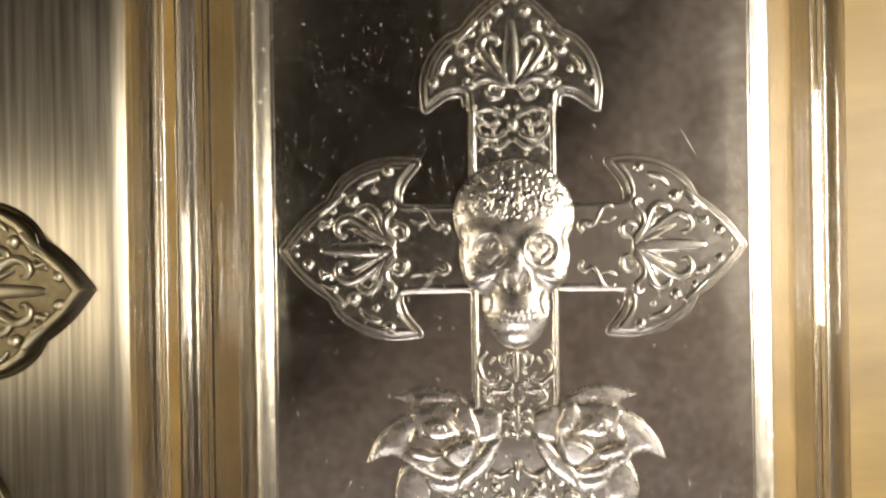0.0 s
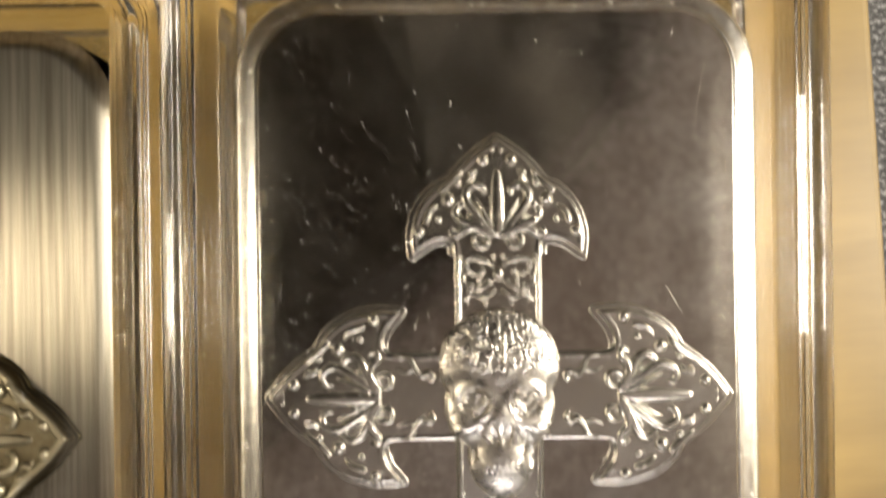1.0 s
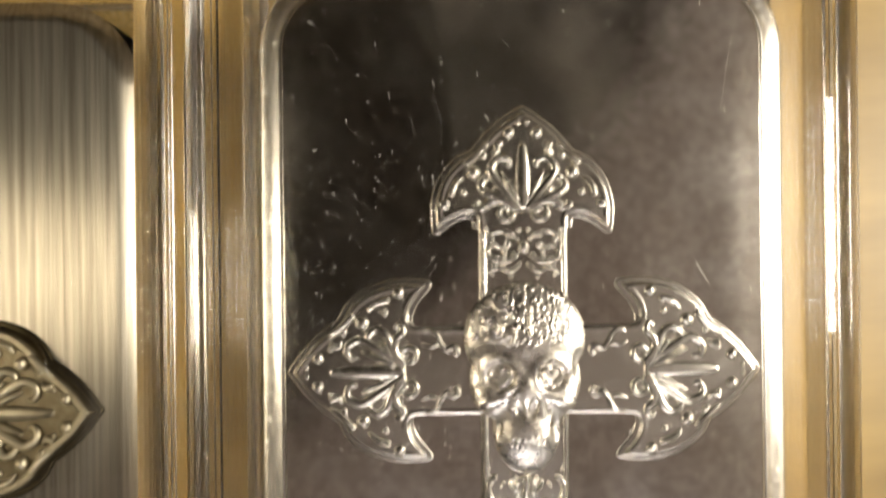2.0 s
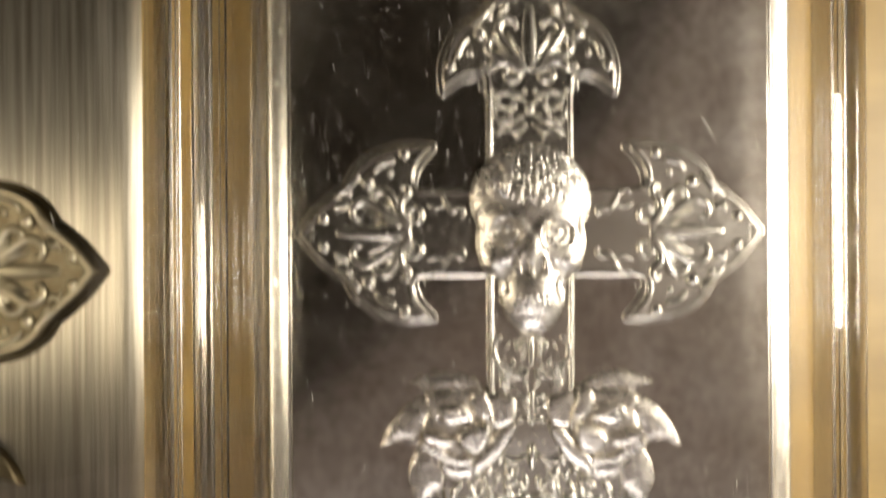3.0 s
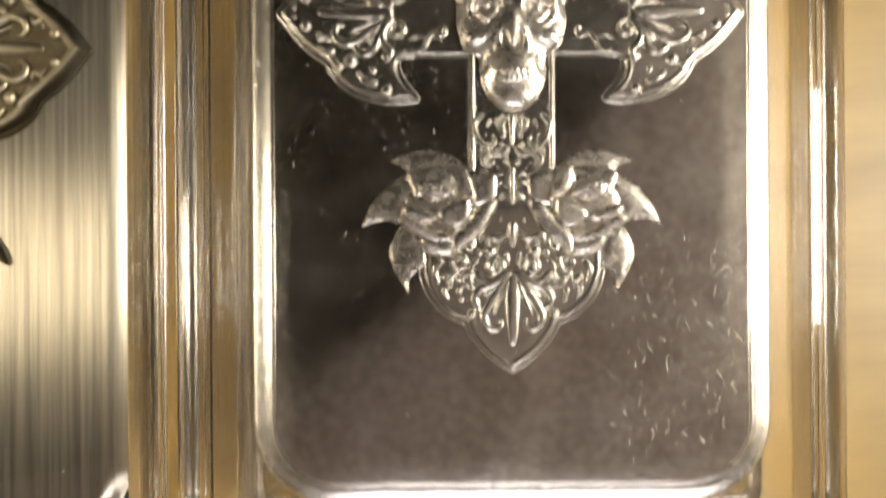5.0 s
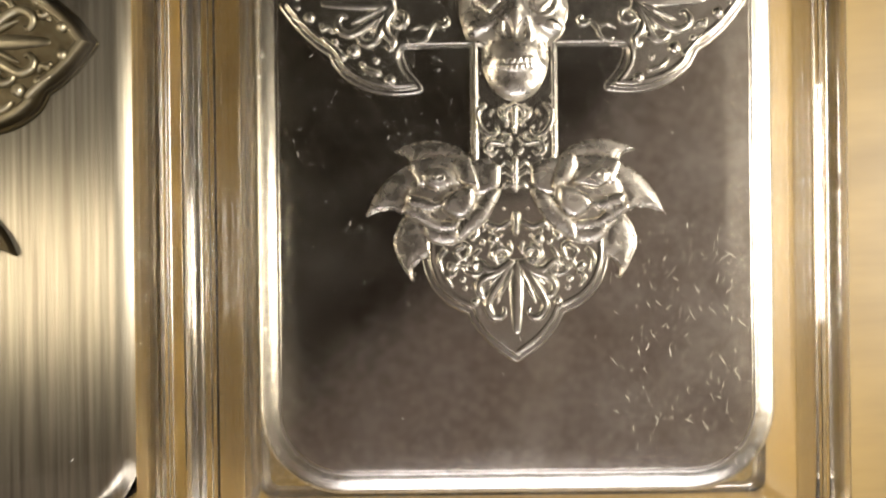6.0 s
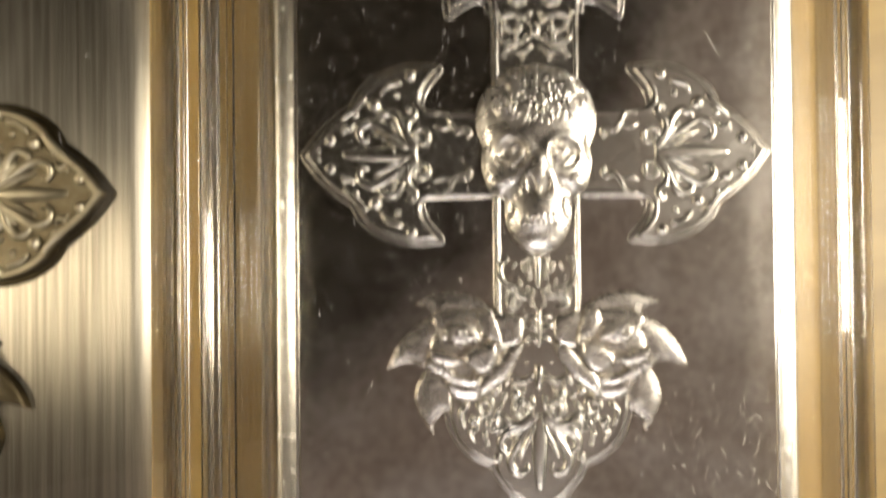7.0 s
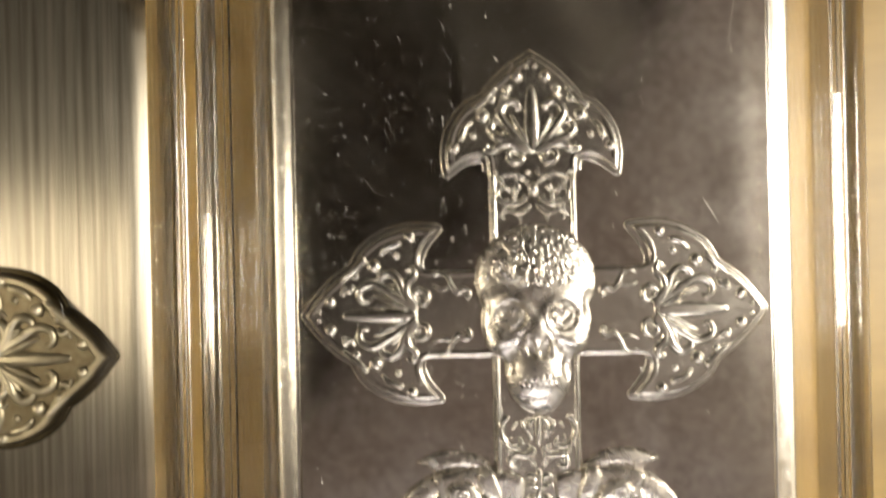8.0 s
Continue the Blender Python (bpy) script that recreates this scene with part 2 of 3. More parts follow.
CY = 4.2        # height of the cross's arms over the bar's middle


def spline(pts, n=6):
    """A smooth curve through the points."""
    p = [pts[0], *pts, pts[-1]]
    out = []
    for i in range(len(pts) - 1):
        a, b, c, d = (np.array(q, float) for q in p[i:i + 4])
        for k in range(n):
            t = k / n
            out.append(0.5 * (2 * b + (c - a) * t + (2 * a - 5 * b + 4 * c - d) * t * t + (3 * b - a - 3 * c + d) * t ** 3))
    out.append(np.array(pts[-1], float))
    return np.array(out)


def smooth_step(x, a, b):
    t = np.clip((x - a) / (b - a), 0, 1)
    return t * t * (3 - 2 * t)


def polygon_distance(X, Y, poly):
    """Signed distance to a closed polygon, negative inside."""
    poly = np.asarray(poly, float)
    best = np.full(X.shape, 1e9)
    inside = np.zeros(X.shape, bool)
    for (ax, ay), (bx, by) in zip(poly, np.roll(poly, -1, 0)):
        ex, ey = bx - ax, by - ay
        wx, wy = X - ax, Y - ay
        t = np.clip((wx * ex + wy * ey) / (ex * ex + ey * ey + 1e-9), 0, 1)
        best = np.minimum(best, (wx - ex * t) ** 2 + (wy - ey * t) ** 2)
        if ey:
            inside ^= ((ay > Y) != (by > Y)) & (X < ex * (Y - ay) / ey + ax)
    return np.where(inside, -1, 1) * np.sqrt(best)


def surface(name, X, Y, H, mat, parent, label=""):
    """A relief over a grid of drawing units, heights in millimetres over the bar's face; what lies under the face is left off."""
    keep = H > -0.04
    quad = keep[:-1, :-1] | keep[1:, :-1] | keep[:-1, 1:] | keep[1:, 1:]
    ids = np.arange(X.size).reshape(X.shape)
    faces = np.stack([ids[:-1, :-1], ids[:-1, 1:], ids[1:, 1:], ids[1:, :-1]], -1)[quad]
    used, inverse = np.unique(faces, return_inverse=True)
    co = np.stack([X.ravel() * U, Y.ravel() * U + CY, H.ravel() + FACE], -1)[used] * MM
    me = bpy.data.meshes.new(name)
    me.from_pydata(co.tolist(), [], inverse.reshape(-1, 4).tolist())
    return part_of(name, me, mat, parent, label)


FINIAL = [(172, 80), (197, 82), (204, 98), (196, 122), (172, 152), (218, 155), (268, 143), (306, 117), (325, 85), (352, 66), (382, 38), (411, 0)]
FOOT = [(90, -320), (148, -395), (155, -440), (153, -468), (140, -503), (115, -530), (90, -543), (75, -549), (67, -570), (40, -603), (0, -633)]


def finial_outline():
    top = [*spline(FINIAL[0:5], 5)[:-1], *spline(FINIAL[4:9], 5)[:-1], *spline(FINIAL[8:12], 5)]
    return [(120, 79), (168, 79)] + [tuple(q) for q in top] + [(s, -w) for s, w in reversed(top[:-1])] + [(168, -79), (120, -79)]


def to_top(s):
    return 250 + (s - 172) * 0.88


def cross_plate(mat, parent, rim):
    step = 1.35
    X, Y = np.meshgrid(np.arange(-422, 423, step), np.arange(-646, 476, step))
    out = finial_outline()
    ends = [polygon_distance(X, Y, out), polygon_distance(-X, Y, out), polygon_distance(X, Y, [(w, to_top(s)) for s, w in out])]
    side = [tuple(q) for q in (*spline(FOOT[:8], 4)[:-1], *spline(FOOT[7:], 4))]
    ends.append(polygon_distance(X, Y, side + [(-u, v) for u, v in reversed(side[:-1])]) - 4)
    d = np.minimum.reduce(ends)
    trunk = np.maximum(np.abs(X) - 79, np.maximum(Y - 275, -420 - Y))
    arm = np.maximum(np.abs(Y) - 79, np.abs(X) - 215)
    # one stepped rim round the whole outline, a bevelled trunk standing a little proud
    into = np.minimum(79 - np.abs(X), 276 - Y)
    inner = np.minimum.reduce([d, trunk, arm])
    H = 0.58 * smooth_step(-inner, -1, 4) + rim[0] * (smooth_step(-inner, 4, 7) - smooth_step(-inner, rim[1], rim[1] + 5))
    h_trunk = (0.82 * smooth_step(into, 0, 7) - 0.12 * smooth_step(into, 10, 14)) * (0.82 + 0.18 * smooth_step(276 - Y, 0, 110) * smooth_step(Y + 420, 0, 70)) * (trunk < 0)
    H = np.maximum(H, h_trunk * smooth_step(272 - Y, 0, 30))
    H = H + 0.012 * np.sin(X * 0.021 + 1) * np.sin(Y * 0.017) * (H > 0.2)
    flange = np.where((np.abs(X) < 197) & (np.abs(Y) < 100), -1, 0.14 * smooth_step(-d, -11, -6))
    flange = np.where((np.abs(X) < 94) & (np.abs(Y) > 60) & (Y > -400) & (Y < 252), -1, flange)
    H = np.maximum(H, flange)
    H[(inner > 0) & (flange < 0.01)] = -0.1
    return surface("cross", X, Y, H, mat, parent)


def plate_height(u, v):
    if abs(u) < 68 and v > -420:
        return 0.68
    if abs(v) < 75 and abs(u) < 190:
        return 0.55
    return 0.55


def stroke(name, pts, radius, rise, mat, parent, z=None):
    """A raised, rounded line that swells and tapers along a curve."""
    line = spline(pts, 7)
    n = len(line)
    along = np.gradient(line, axis=0)
    along /= np.linalg.norm(along, axis=1)[:, None] + 1e-9
    bm = bmesh.new()
    rings = []
    for k, (p, t) in enumerate(zip(line, along)):
        q = k / (n - 1)
        r = radius * (0.25 + 0.75 * math.sin(math.pi * min(1, 0.12 + 0.88 * q) ** 0.75) ** 0.6) if 0 < k < n - 1 else radius * 0.12
        base = (plate_height(*p) if z is None else z) - 0.05
        ring = []
        for j in range(9):
            a = math.pi * j / 8
            off, up = math.cos(a) * r * 1.15, math.sin(a) ** 0.9 * rise * (r / radius)
            ring.append(bm.verts.new(((p[0] - t[1] * off) * U * MM, ((p[1] + t[0] * off) * U + CY) * MM, (FACE + base + up) * MM)))
        rings.append(ring)
    for a, b in zip(rings, rings[1:]):
        for j in range(8):
            bm.faces.new((a[j], a[j + 1], b[j + 1], b[j]))
    bm.faces.new(rings[0])
    bm.faces.new(rings[-1])
    bmesh.ops.recalc_face_normals(bm, faces=bm.faces[:])
    return part(name, bm, mat, parent)


def cushion(name, u, v, rx, ry, turn, base, rise, mat, parent, power=2.0):
    """A rounded raised pad, such as a bead, on a short side wall."""
    bm = bmesh.new()
    ca, sa = math.cos(radians(turn)), math.sin(radians(turn))
    rings = []
    n = 26
    for rho, z in [(1.0, -0.35), (1.0, 0.0)] + [(q, None) for q in (0.97, 0.9, 0.8, 0.65, 0.45, 0.25)]:
        if z is None:
            z = rise * (1 - rho ** power) ** 0.5
        ring = []
        for k in range(n):
            a = 2 * math.pi * k / n
            x, y = rho * rx * math.cos(a), rho * ry * math.sin(a) * (1 - 0.08 * math.cos(3 * a))
            px, py = x * ca - y * sa, x * sa + y * ca
            ring.append(bm.verts.new(((u + px) * U * MM, ((v + py) * U + CY) * MM, (FACE + base + z) * MM)))
        rings.append(ring)
    for a, b in zip(rings, rings[1:]):
        for k in range(n):
            bm.faces.new((a[k], a[(k + 1) % n], b[(k + 1) % n], b[k]))
    bm.faces.new(rings[-1])
    bmesh.ops.recalc_face_normals(bm, faces=bm.faces[:])
    return part(name, bm, mat, parent)


def blob(X, Y, u, v, rx, ry, turn=0):
    c, s = math.cos(radians(turn)), math.sin(radians(turn))
    dx, dy = X - u, Y - v
    return 1 - ((dx * c + dy * s) / rx) ** 2 - ((dy * c - dx * s) / ry) ** 2


def dome(q, h):
    return h * np.sqrt(np.clip(q, 0, None))


def skull(mat, parent):
    X, Y = np.meshgrid(np.arange(-122, 123, 1.2), np.arange(-190, 168, 1.2))
    A = np.abs(X)
    fields = [blob(X, Y, 0, 58, 107, 99), blob(X, Y, 0, -14, 98, 88) * 0.9, blob(A, Y, 62, -44, 30, 30) * 0.5, blob(X, Y, 2, -100, 60, 80) * 0.82]
    q = np.maximum.reduce(fields)
    soft = np.log(np.sum([np.exp(9 * f) for f in fields], 0)) / 9
    H = 0.75 + 0.5 * smooth_step(q, 0, 0.12) + 1.05 * np.clip(soft, 0, 1.3) ** 0.9
    # brow ridges, nose bridge, cheekbones, muzzle, chin
    H += 0.10 * np.exp(-((np.hypot(A - 45, (Y + 4) * 1.05) - 33) / 8) ** 2) * smooth_step(Y, -12, 12)
    H += 0.16 * np.exp(-(X / 12) ** 2) * smooth_step(Y, -72, -40) * (1 - smooth_step(Y, -22, 8))
    H += 0.13 * smooth_step(blob(A, Y, 62, -52, 34, 13, -22), 0, 1.0)
    H += 0.07 * np.clip(blob(X, Y, 0, -104, 46, 30), 0, 1)
    H += 0.04 * smooth_step(blob(X, Y, 2, -160, 36, 15), 0, 0.9)
    # sockets with hearts in them
    H -= 0.36 * smooth_step(blob(A, Y, 45, -5, 28, 28), 0.0, 0.4)
    H += 0.03 * np.exp(-(blob(A, Y, 45, -5, 31, 31) / 0.12) ** 2)
    turn = np.linspace(0, 2 * math.pi, 40, endpoint=False)
    heart = np.stack([45 + 1.18 * 16 * np.sin(turn) ** 3, -5 + 1.18 * (13 * np.cos(turn) - 5 * np.cos(2 * turn) - 2 * np.cos(3 * turn) - np.cos(4 * turn))], -1)
    edge = polygon_distance(A, Y, heart)
    H += 0.15 * np.exp(-(edge / 2.6) ** 2) - 0.05 * smooth_step(-edge, 1, 5)
    # nose openings, cheek hollows, temples, the hollow above the chin
    H -= 0.30 * smooth_step(blob(A, Y, 12, -60, 9, 22, -14), 0, 0.5)
    H += 0.07 * np.exp(-((A - 25 - (Y + 60) * -0.28) / 6) ** 2) * smooth_step(blob(X, Y, 0, -58, 44, 32), 0, 0.5)
    H -= 0.2 * smooth_step(blob(A, Y, 50, -98, 11, 24, 8), 0, 1.0)
    H -= 0.1 * smooth_step(blob(A, Y, 92, 12, 13, 34, 0), 0, 0.9)
    H -= 0.03 * np.exp(-((Y + 143) / 7) ** 2) * smooth_step(34 - A, 0, 10)
    # two rows of small teeth
    for level, shift, size in ((-114, 0, 11.0), (-126, 5, 9.5)):
        line = np.exp(-((Y - level - 4 * (X / 40) ** 2) / 5.0) ** 4) * smooth_step(38 - A, 0, 8)
        H += line * 0.09 * np.sqrt(np.abs(np.sin((X + shift) * math.pi / size)))
    # beaded crown
    crown = smooth_step(Y - 50 + 8 * np.cos(X * 0.03), 0, 6) * smooth_step(q, 0.02, 0.12)
    rnd = random.Random(5)
    beads = np.zeros_like(X)
    for k in range(300):
        u, v, r = rnd.uniform(-98, 98), rnd.uniform(48, 156), rnd.uniform(2.4, 4.4)
        beads = np.maximum(beads, dome(1 - ((X - u) ** 2 + (Y - v) ** 2) / r ** 2, 0.10 * r / 5))
    for cu, cv in ((-58, 78), (60, 84), (64, 120), (-40, 128)):
        for r in (9, 17):
            beads = np.maximum(beads, 0.09 * np.exp(-((np.hypot(X - cu, Y - cv) - r) / 2.2) ** 2))
    beads = np.maximum(beads, 0.25 * np.exp(-((X - 6) / 2.6) ** 2) * (Y > 66) * (Y < 116))
    H += crown * (beads - 0.02)
    H[q <= 0] = -0.1
    return surface("skull", X, Y, H, mat, parent, "struck skull with heart-shaped eyes and beaded crown")


def pad(name, outline, base, rise, slope, mat, parent, side, swell=16, lip=0.0):
    """A smooth raised pad of any outline: a petal or a leaf. slope: rise in millimetres over 100 units, outwards and upwards."""
    line = spline([*outline, outline[0]], 5)[:-1]
    lo, hi = line.min(0) - 5, line.max(0) + 5
    X, Y = np.meshgrid(np.arange(lo[0], hi[0], 1.25), np.arange(lo[1], hi[1], 1.25))
    d = -polygon_distance(X, Y, line)
    cu, cv = (lo + hi) / 2
    q = np.clip(d / swell, 0, 1)
    H = base + (slope[0] * (X - cu) + slope[1] * (Y - cv)) / 100 + rise * np.sqrt(1 - (1 - q) ** 2) + lip * np.exp(-((d - 4.5) / 2.6) ** 2)
    H = -0.1 + (H + 0.1) * smooth_step(d, -2.0, 1.2)
    H[d < -2.0] = -0.1
    me_side = surface(name, X * side, Y, H, mat, parent)
    if side < 0:
        me_side.data.flip_normals()
    return me_side


# outline, height of its foot, swelling, slope outwards and upwards, rolled edge; the outer petals first
ROSE = [([(26, -304), (30, -290), (60, -281), (92, -290), (94, -320), (78, -346), (42, -342), (28, -328)], 0.80, 0.30, (-0.2, 0.1), 0.0),
        ([(25, -334), (30, -352), (52, -392), (84, -418), (106, -431), (108, -400), (78, -368), (52, -340)], 0.85, 0.42, (0.1, 0.2), 0.03),
        ([(100, -402), (104, -430), (124, -436), (150, -430), (163, -414), (160, -398), (130, -404)], 0.80, 0.40, (0.0, 0.5), 0.05),
        ([(98, -392), (106, -410), (136, -412), (168, -398), (200, -376), (194, -362), (160, -374), (140, -388)], 0.98, 0.36, (0.0, 0.5), 0.05),
        ([(98, -276), (150, -277), (186, -288), (178, -318), (168, -330), (120, -320), (94, -300)], 1.00, 0.30, (0.25, -0.2), 0.0),
        ([(80, -278), (104, -275), (112, -300), (96, -326), (74, -334), (68, -352), (64, -330), (72, -300)], 1.10, 0.42, (-0.3, 0.1), 0.08),
        ([(72, -334), (76, -330), (106, -336), (132, -352), (134, -372), (104, -392), (80, -380), (70, -356)], 1.15, 0.62, (-0.1, 0.35), 0.0),
        ([(194, -342), (164, -348), (134, -358), (110, -338), (114, -352), (146, -376), (176, -372), (192, -364)], 1.30, 0.42, (0.0, 0.3), 0.06),
        ([(170, -310), (150, -295), (120, -297), (99, -326), (114, -332), (140, -338), (160, -330)], 1.28, 0.50, (0.1, -0.1), 0.05),
        ([(160, -310), (146, -302), (128, -305), (122, -320), (138, -328), (154, -322)], 1.62, 0.22, (0.1, 0.0), 0.09),
        ([(148, -308), (138, -306), (132, -314), (140, -320), (148, -316)], 1.74, 0.16, (0.0, 0.0), 0.05)]
LEAVES = [[(217, -266), (197, -256), (170, -248), (140, -248), (110, -256), (92, -267), (79, -281), (105, -281), (145, -283), (175, -296), (184, -287), (194, -274)],
          [(268, -381), (256, -352), (240, -328), (215, -304), (178, -290), (168, -324), (190, -346), (198, -374), (225, -369), (246, -372)],
          [(195, -379), (210, -399), (219, -429), (213, -454), (200, -479), (187, -498), (186, -477), (170, -461), (154, -449), (155, -424), (167, -389)]]


def rose(side, mat, parent):
    """A rose in full bloom; side is -1 or 1."""
    base = cushion("rose", side * 132, -352, 62, 66, 0, 0.6, 0.25, mat, parent, power=4)
    for outline, foot, rise, slope, lip in ROSE:
        pad("petal", outline, foot, rise, slope, mat, base, side, 16, lip * 0.7)
    return base


# ornaments of one end of the cross, along it and across it
SCROLLS = [([(211, 4), (230, 20), (253, 35), (275, 50), (292, 56), (310, 48), (314, 34), (306, 23), (295, 27)], 7), ([(226, 7), (262, 25), (290, 38)], 4.0),
           ([(212, 8), (222, 16), (234, 39), (243, 62), (257, 74), (273, 68), (276, 55), (266, 48)], 7), ([(230, 20), (246, 42), (256, 56)], 3.6),
           ([(210, 10), (222, 24), (230, 40), (227, 57), (215, 70), (220, 83), (231, 76)], 7), ([(206, 16), (193, 22), (192, 36), (204, 43), (216, 36), (212, 26), (204, 30)], 4.6),
           ([(300, 103), (322, 80), (346, 60)], 5.5), ([(345, 50), (330, 44), (322, 56)], 4.5), ([(236, 128), (262, 120), (276, 104)], 5.0)]
BEADS = [(286, 87, 13), (222, 139, 11), (365, 25, 11), (320, 70, 8), (246, 104, 7), (342, 40, 6), (385, 8, 5)]
ARM_SCROLL = [(124, 26), (117, 36), (126, 44), (138, 38), (148, 50), (156, 66), (170, 73), (180, 66)]


def ornaments(cross, mat):
    def end(place, arm, scrolls=SCROLLS, beads=BEADS):
        stroke("petal", [place(208, 0), place(250, 0), place(300, 0), place(346, 0)], 13, 0.3, mat, cross)
        for side in (-1, 1):
            for pts, r in scrolls:
                stroke("scroll", [place(s, side * w) for s, w in pts], r * 1.2, 0.4, mat, cross)
            for s, w, r in beads:
                u, v = place(s, side * w)
                cushion("bead", u, v, r, r, 0, plate_height(u, v) - 0.04, r * 0.034, mat, cross)
            if arm:
                stroke("scroll", [place(s, side * w) for s, w in ARM_SCROLL], 5.5, 0.36, mat, cross)
                stroke("scroll", [place(s, side * w) for s, w in ((150, 50), (166, 44), (184, 52))], 4.0, 0.3, mat, cross)
    end(lambda s, w: (s, w), True)
    end(lambda s, w: (-s, w), True)
    end(lambda s, w: (w, to_top(s)), False)
    end(lambda s, w: (w * 0.92, -462 - (s - 211)), False, SCROLLS[:6], [(286, 80, 9), (222, 128, 9), (246, 104, 7)])
    for side in (-1, 1):
        for pts, r in (([(10, 205), (34, 192), (58, 200), (62, 216), (48, 222), (42, 212)], 5), ([(14, 236), (38, 246), (64, 240)], 4.5), ([(4, 192), (24, 176), (46, 182), (64, 170)], 4.5),
                       ([(50, -184), (66, -198), (62, -224), (44, -240), (30, -232), (36, -221)], 5.5), ([(4, -186), (16, -200), (12, -226)], 4.5), ([(8, -214), (24, -206), (30, -190)], 4.5),
                       ([(6, -240), (20, -254), (42, -252), (52, -266), (40, -274), (30, -266)], 5.5), ([(2, -300), (16, -288), (26, -296)], 4.5), ([(2, -316), (18, -304), (30, -312)], 4.5),
                       ([(3, -334), (14, -326), (24, -336)], 4.5), ([(8, -392), (30, -404), (52, -396), (58, -412)], 6), ([(90, -436), (108, -446), (100, -462), (112, -474)], 5), ([(24, -432), (44, -446), (40, -462), (24, -458), (28, -448)], 5), ([(62, -440), (74, -456), (66, -470)], 5), ([(124, -440), (138, -460), (130, -486)], 6),
                       ([(100, -428), (84, -438), (88, -456), (102, -460), (108, -448)], 5), ([(14, -428), (9, -442), (14, -456)], 4.5), ([(52, -474), (70, -488), (90, -482), (86, -470), (76, -472)], 5), ([(106, -484), (122, -494), (112, -512)], 5)):
            stroke("scroll", [(side * u, v) for u, v in pts], r, 0.36, mat, cross)
        for u, v, r in ((56, 232, 6), (28, 222, 7), (52, 186, 5), (70, -252, 5), (66, -172, 5), (40, -426, 11), (112, -476, 9), (76, -420, 9), (96, -474, 6), (60, -430, 7), (92, -512, 6), (70, -516, 5)):
            cushion("bead", side * u, v, r, r, 0, plate_height(side * u, v) - 0.04, r * 0.034, mat, cross)
    rnd = random.Random(11)
    for v0, v1, count in ((160, 250, 18), (-272, -184, 34), (-372, -278, 30), (-470, -396, 12)):
        for k in range(count):
            side_u, v, r = rnd.uniform(6, 66), rnd.uniform(v0, v1), rnd.uniform(2.8, 5.4)
            for side in (-1, 1):
                cushion("bead", side * side_u, v, r, r, 0, plate_height(side_u, v) - 0.04, r * 0.05, mat, cross)
    cushion("bead", 0, 218, 10, 12, 0, 0.76, 0.36, mat, cross)
    stroke("petal", [(0, -180), (0, -210), (0, -240)], 6, 0.4, mat, cross)
    stroke("petal", [(0, -276), (0, -310), (0, -345)], 6, 0.4, mat, cross)
    stroke("petal", [(0, -375), (0, -396), (0, -420)], 8, 0.5, mat, cross)


def silver_bar(metal, rim_metal, plate_metal, relief_metal, high_metal, flower_metal, rim_line, face_line, edge_band, label):
    bar = thing("silver_bar", label, "silver bar", group="silver bars")
    part("body", sweep(HX, HY, CORNER, BODY, False, True, False, 14), metal, bar)
    rim = part("rim", sweep(HX, HY, CORNER, rim_line, False, False, False, 14), rim_metal, bar, "worn rounded rim")
    face = part("face", sweep(HX, HY, CORNER, face_line, False, False, True, 14), metal, bar)
    for me in (rim.data, face.data):
        uv = me.uv_layers.new(name="flat")
        for loop in me.loops:
            uv.data[loop.index].uv = me.vertices[loop.vertex_index].co.xy * 10
    cross = cross_plate(plate_metal, bar, edge_band)
    ornaments(cross, relief_metal)
    skull(high_metal, bar)
    for side in (-1, 1):
        rose(side, flower_metal, bar)
        for outline in LEAVES:
            pad("leaf", outline, 0.32, 0.3, (-0.12, 0.0), flower_metal, bar, side, 26, 0.05)
    return bar


# the moulded rim's section, from the outside to the bar's pocket: a broad outer lip that falls outwards, a trough with a fine bead, and a tall inner ridge with fine ribs
RIM_SECTION = [(0.08, 1.54), (6.02, 1.54), (6.1, 1.62), (6.1, 8.9), (6.06, 9.0), (5.98, 9.04), (5.7, 9.1), (5.4, 9.16), (5.1, 9.22), (4.85, 9.268), (4.78, 9.25), (4.7, 9.1), (4.62, 8.96), (4.5, 8.9), (4.1, 8.88), (3.9, 8.9), (3.8, 8.97), (3.66, 8.99), (3.52, 8.93), (3.4, 8.88),
               (3.22, 8.9), (3.12, 8.99), (3.0, 9.03), (2.9, 8.97), (2.8, 8.89), (2.4, 8.88), (2.2, 8.92), (2.12, 9.0), (2.04, 9.3), (1.95, 9.95), (1.88, 10.12), (1.78, 10.2), (1.6, 10.24), (1.42, 10.26), (1.36, 10.31), (1.28, 10.33), (1.2, 10.29),
               (1.0, 10.33), (0.84, 10.345), (0.78, 10.39), (0.7, 10.4), (0.64, 10.36), (0.5, 10.37), (0.4, 10.38), (0.35, 10.41), (0.28, 10.41), (0.2, 10.36), (0.08, 10.32), (0.02, 10.2), (0.0, 10.0), (0.0, 1.62)]
NARROW_SECTION = [(o if o < 2.2 else 2.2 + (o - 2.2) * 0.52, z) for o, z in RIM_SECTION]


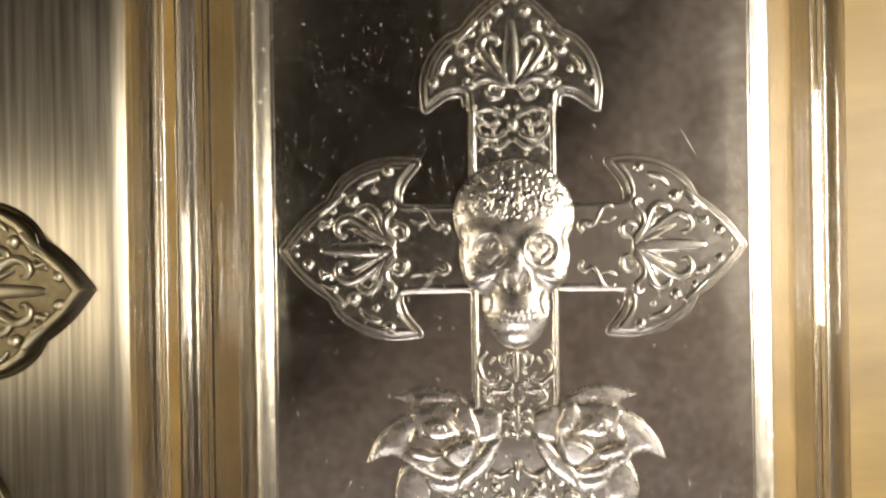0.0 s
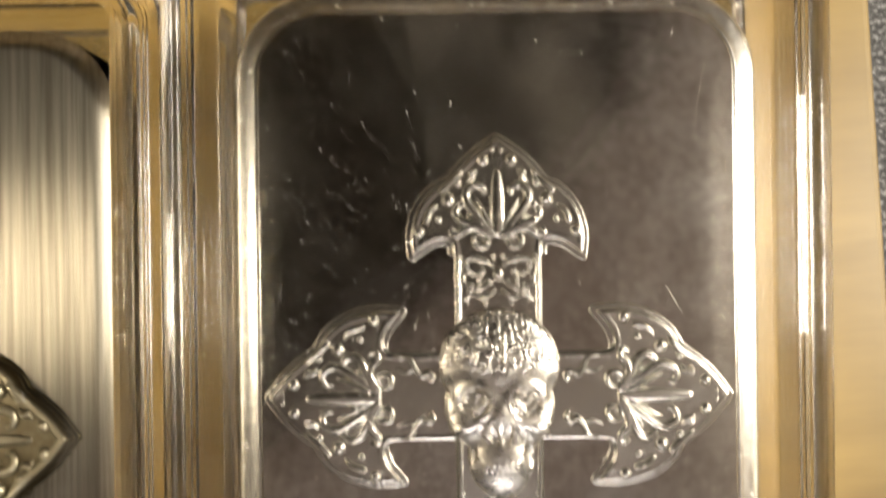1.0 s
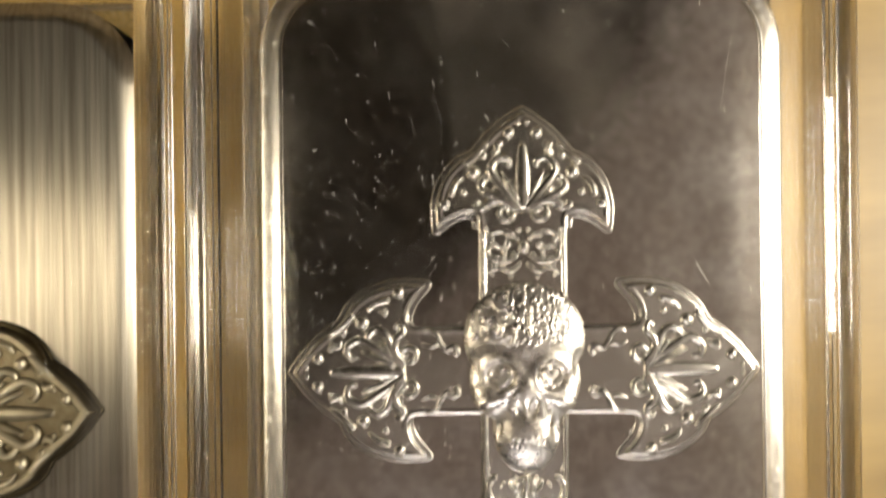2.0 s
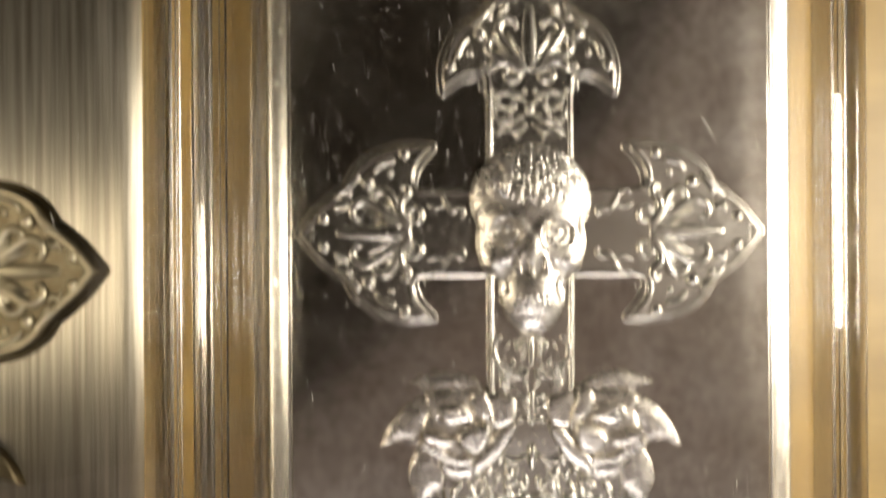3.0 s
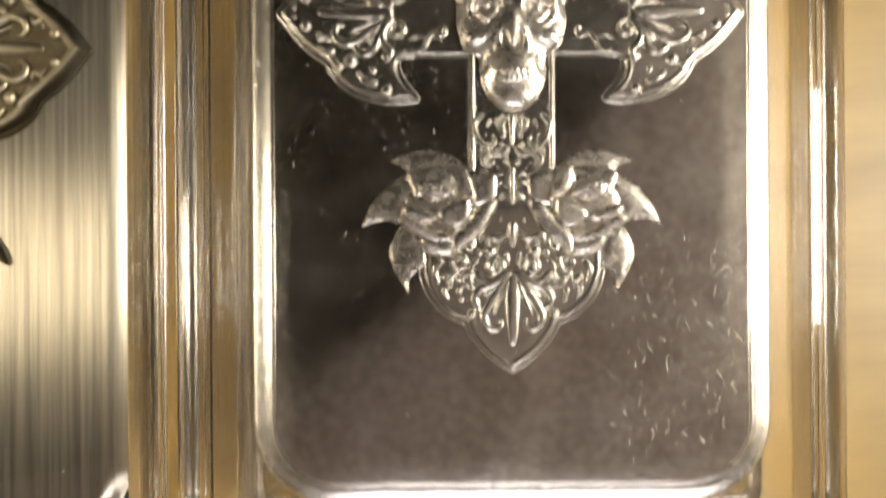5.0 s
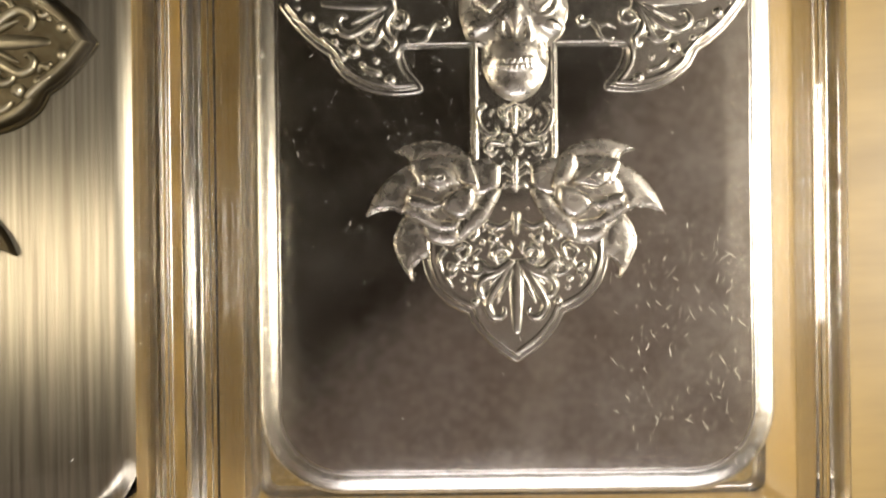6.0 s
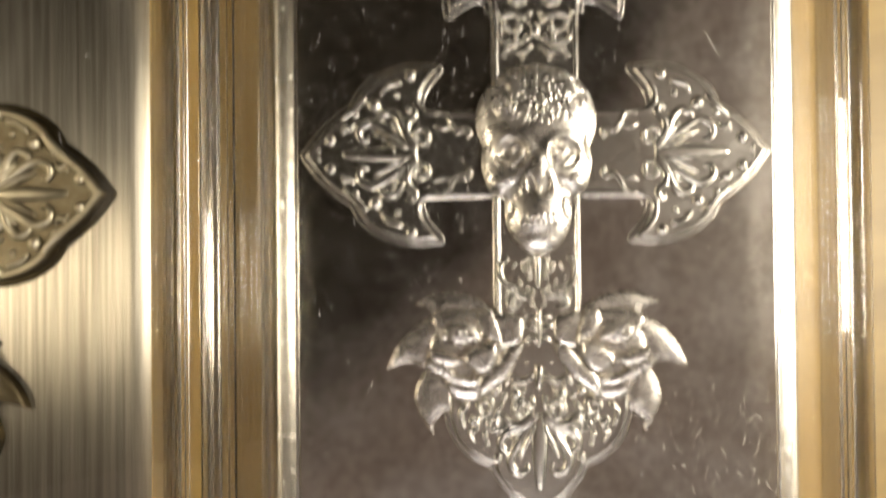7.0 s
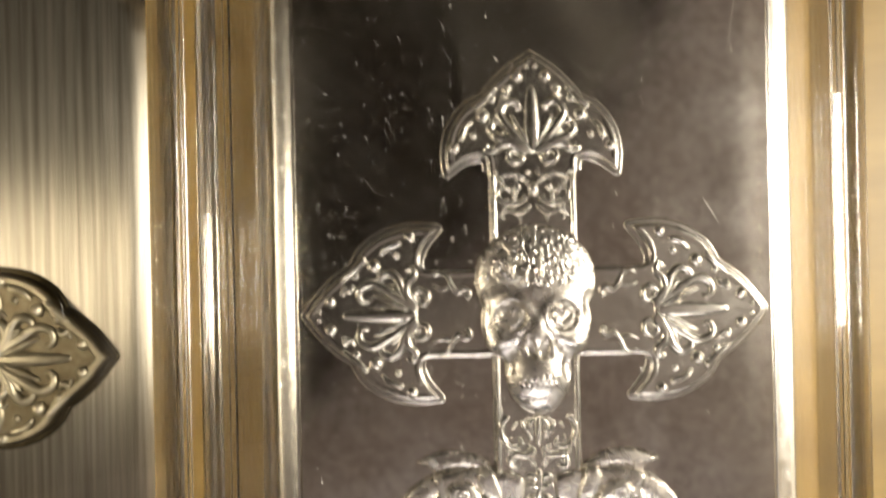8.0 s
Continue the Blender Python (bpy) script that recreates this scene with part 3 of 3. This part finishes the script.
def capsule(label, section):
    reach = max(o for o, z in section)
    holder = thing("bar_capsule", label, "plastic capsule", group="bar capsules")
    tray = part("tray", sweep(26.1 + reach, 45.2 + reach, 4.5, [(-0.3, 0), (0, 0.3), (0, 1.2), (-0.3, 1.5)], False, True, True), SHEET, holder, "clear flat tray", False)
    rim = part("moulded_rim", sweep(26.1, 45.2, 1.2, section, True), PLASTIC, holder, "clear ridged rim")
    lid = part("lid", sweep(28.3, 47.4, 4.5, [(-0.2, 10.64), (0, 10.8), (0, 11.5), (-0.05, 11.56), (-0.9, 11.7)], False, True, True), SHEET, holder, "clear scratched lid", False)
    for b in (tray, rim, lid):
        b.visible_shadow = False
    return holder, lid


def scratches(lid, seed, boxes):
    """Fine scratches and specks of dust on the lid."""
    rnd = random.Random(seed)
    bm = bmesh.new()
    for count, u0, u1, v0, v1, long0, long1, lean, spread in boxes:
        for k in range(count):
            u, v, length, a = rnd.uniform(u0, u1) * U, rnd.uniform(v0, v1) * U + CY, rnd.uniform(long0, long1), radians(rnd.gauss(lean, spread))
            w = 0.010 + 0.034 * rnd.random() ** 2
            dx, dy = math.cos(a) * length / 2, math.sin(a) * length / 2
            nx, ny = -math.sin(a) * w, math.cos(a) * w
            bend = rnd.uniform(-0.08, 0.08) * length
            mid = (u + nx / w * bend, v + ny / w * bend)
            rows_ = [((u - dx, v - dy), 0.2), (mid, 1.0), ((u + dx, v + dy), 0.2)]
            ring = [[bm.verts.new(((p[0] + nx * q * e) * MM, (p[1] + ny * q * e) * MM, (11.7 + z) * MM)) for e, z in ((-1, 0.0), (0, 0.02), (1, 0.0))] for p, q in rows_]
            for r0, r1 in zip(ring, ring[1:]):
                for j in range(2):
                    bm.faces.new((r0[j], r0[j + 1], r1[j + 1], r1[j]))
    ob = part("lid_wear", bm, SCRATCH, lid, "pale fine scratches and dust")
    ob.visible_shadow = False
    return tagged(ob, kind="stuff")


bar = silver_bar(SILVER, RIM, PLATE, RELIEF, SATIN, FROST, RIM_LINE, FACE_LINE, (0.035, 9), "polished silver bar struck with an ornate cross")
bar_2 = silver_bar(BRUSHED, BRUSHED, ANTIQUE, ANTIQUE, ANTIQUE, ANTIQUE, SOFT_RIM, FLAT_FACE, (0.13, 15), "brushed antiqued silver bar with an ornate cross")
bar_2.matrix_world = pose(-62.62 * MM, -3.43 * MM, 0)
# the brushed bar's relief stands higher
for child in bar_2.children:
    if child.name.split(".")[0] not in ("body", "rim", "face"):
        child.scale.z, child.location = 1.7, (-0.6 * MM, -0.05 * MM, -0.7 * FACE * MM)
case, lid_1 = capsule("clear plastic capsule round the polished bar", RIM_SECTION)
case_2, lid_2 = capsule("clear plastic capsule round the brushed bar", NARROW_SECTION)
case_2.matrix_world = pose(-62.62 * MM, -3.43 * MM, 0)
scratches(lid_1, 3, ((320, -420, 420, -780, 720, 0.05, 0.22, 95, 22), (120, -420, 420, -760, 300, 0.15, 0.6, 95, 22), (70, 150, 420, -790, -420, 0.2, 1.3, 120, 22), (130, 190, 420, -760, -380, 0.1, 0.7, 70, 22), (150, -420, -80, -260, 400, 0.08, 0.45, 60, 22), (60, -420, 420, 300, 720, 0.1, 0.8, 100, 22), (14, 250, 400, -560, -430, 0.8, 1.6, 62, 22), (220, -420, 420, -780, 720, 0.03, 0.1, 95, 22), (1, 336, 340, 500, 510, 7, 7.5, 81, 2), (1, 294, 296, 172, 178, 2.8, 3, 116, 2), (1, 408, 410, -354, -350, 1.8, 2, 96, 2)))
scratches(lid_2, 4, ((30, -420, 420, -760, 720, 0.2, 1.4, 85, 22),))
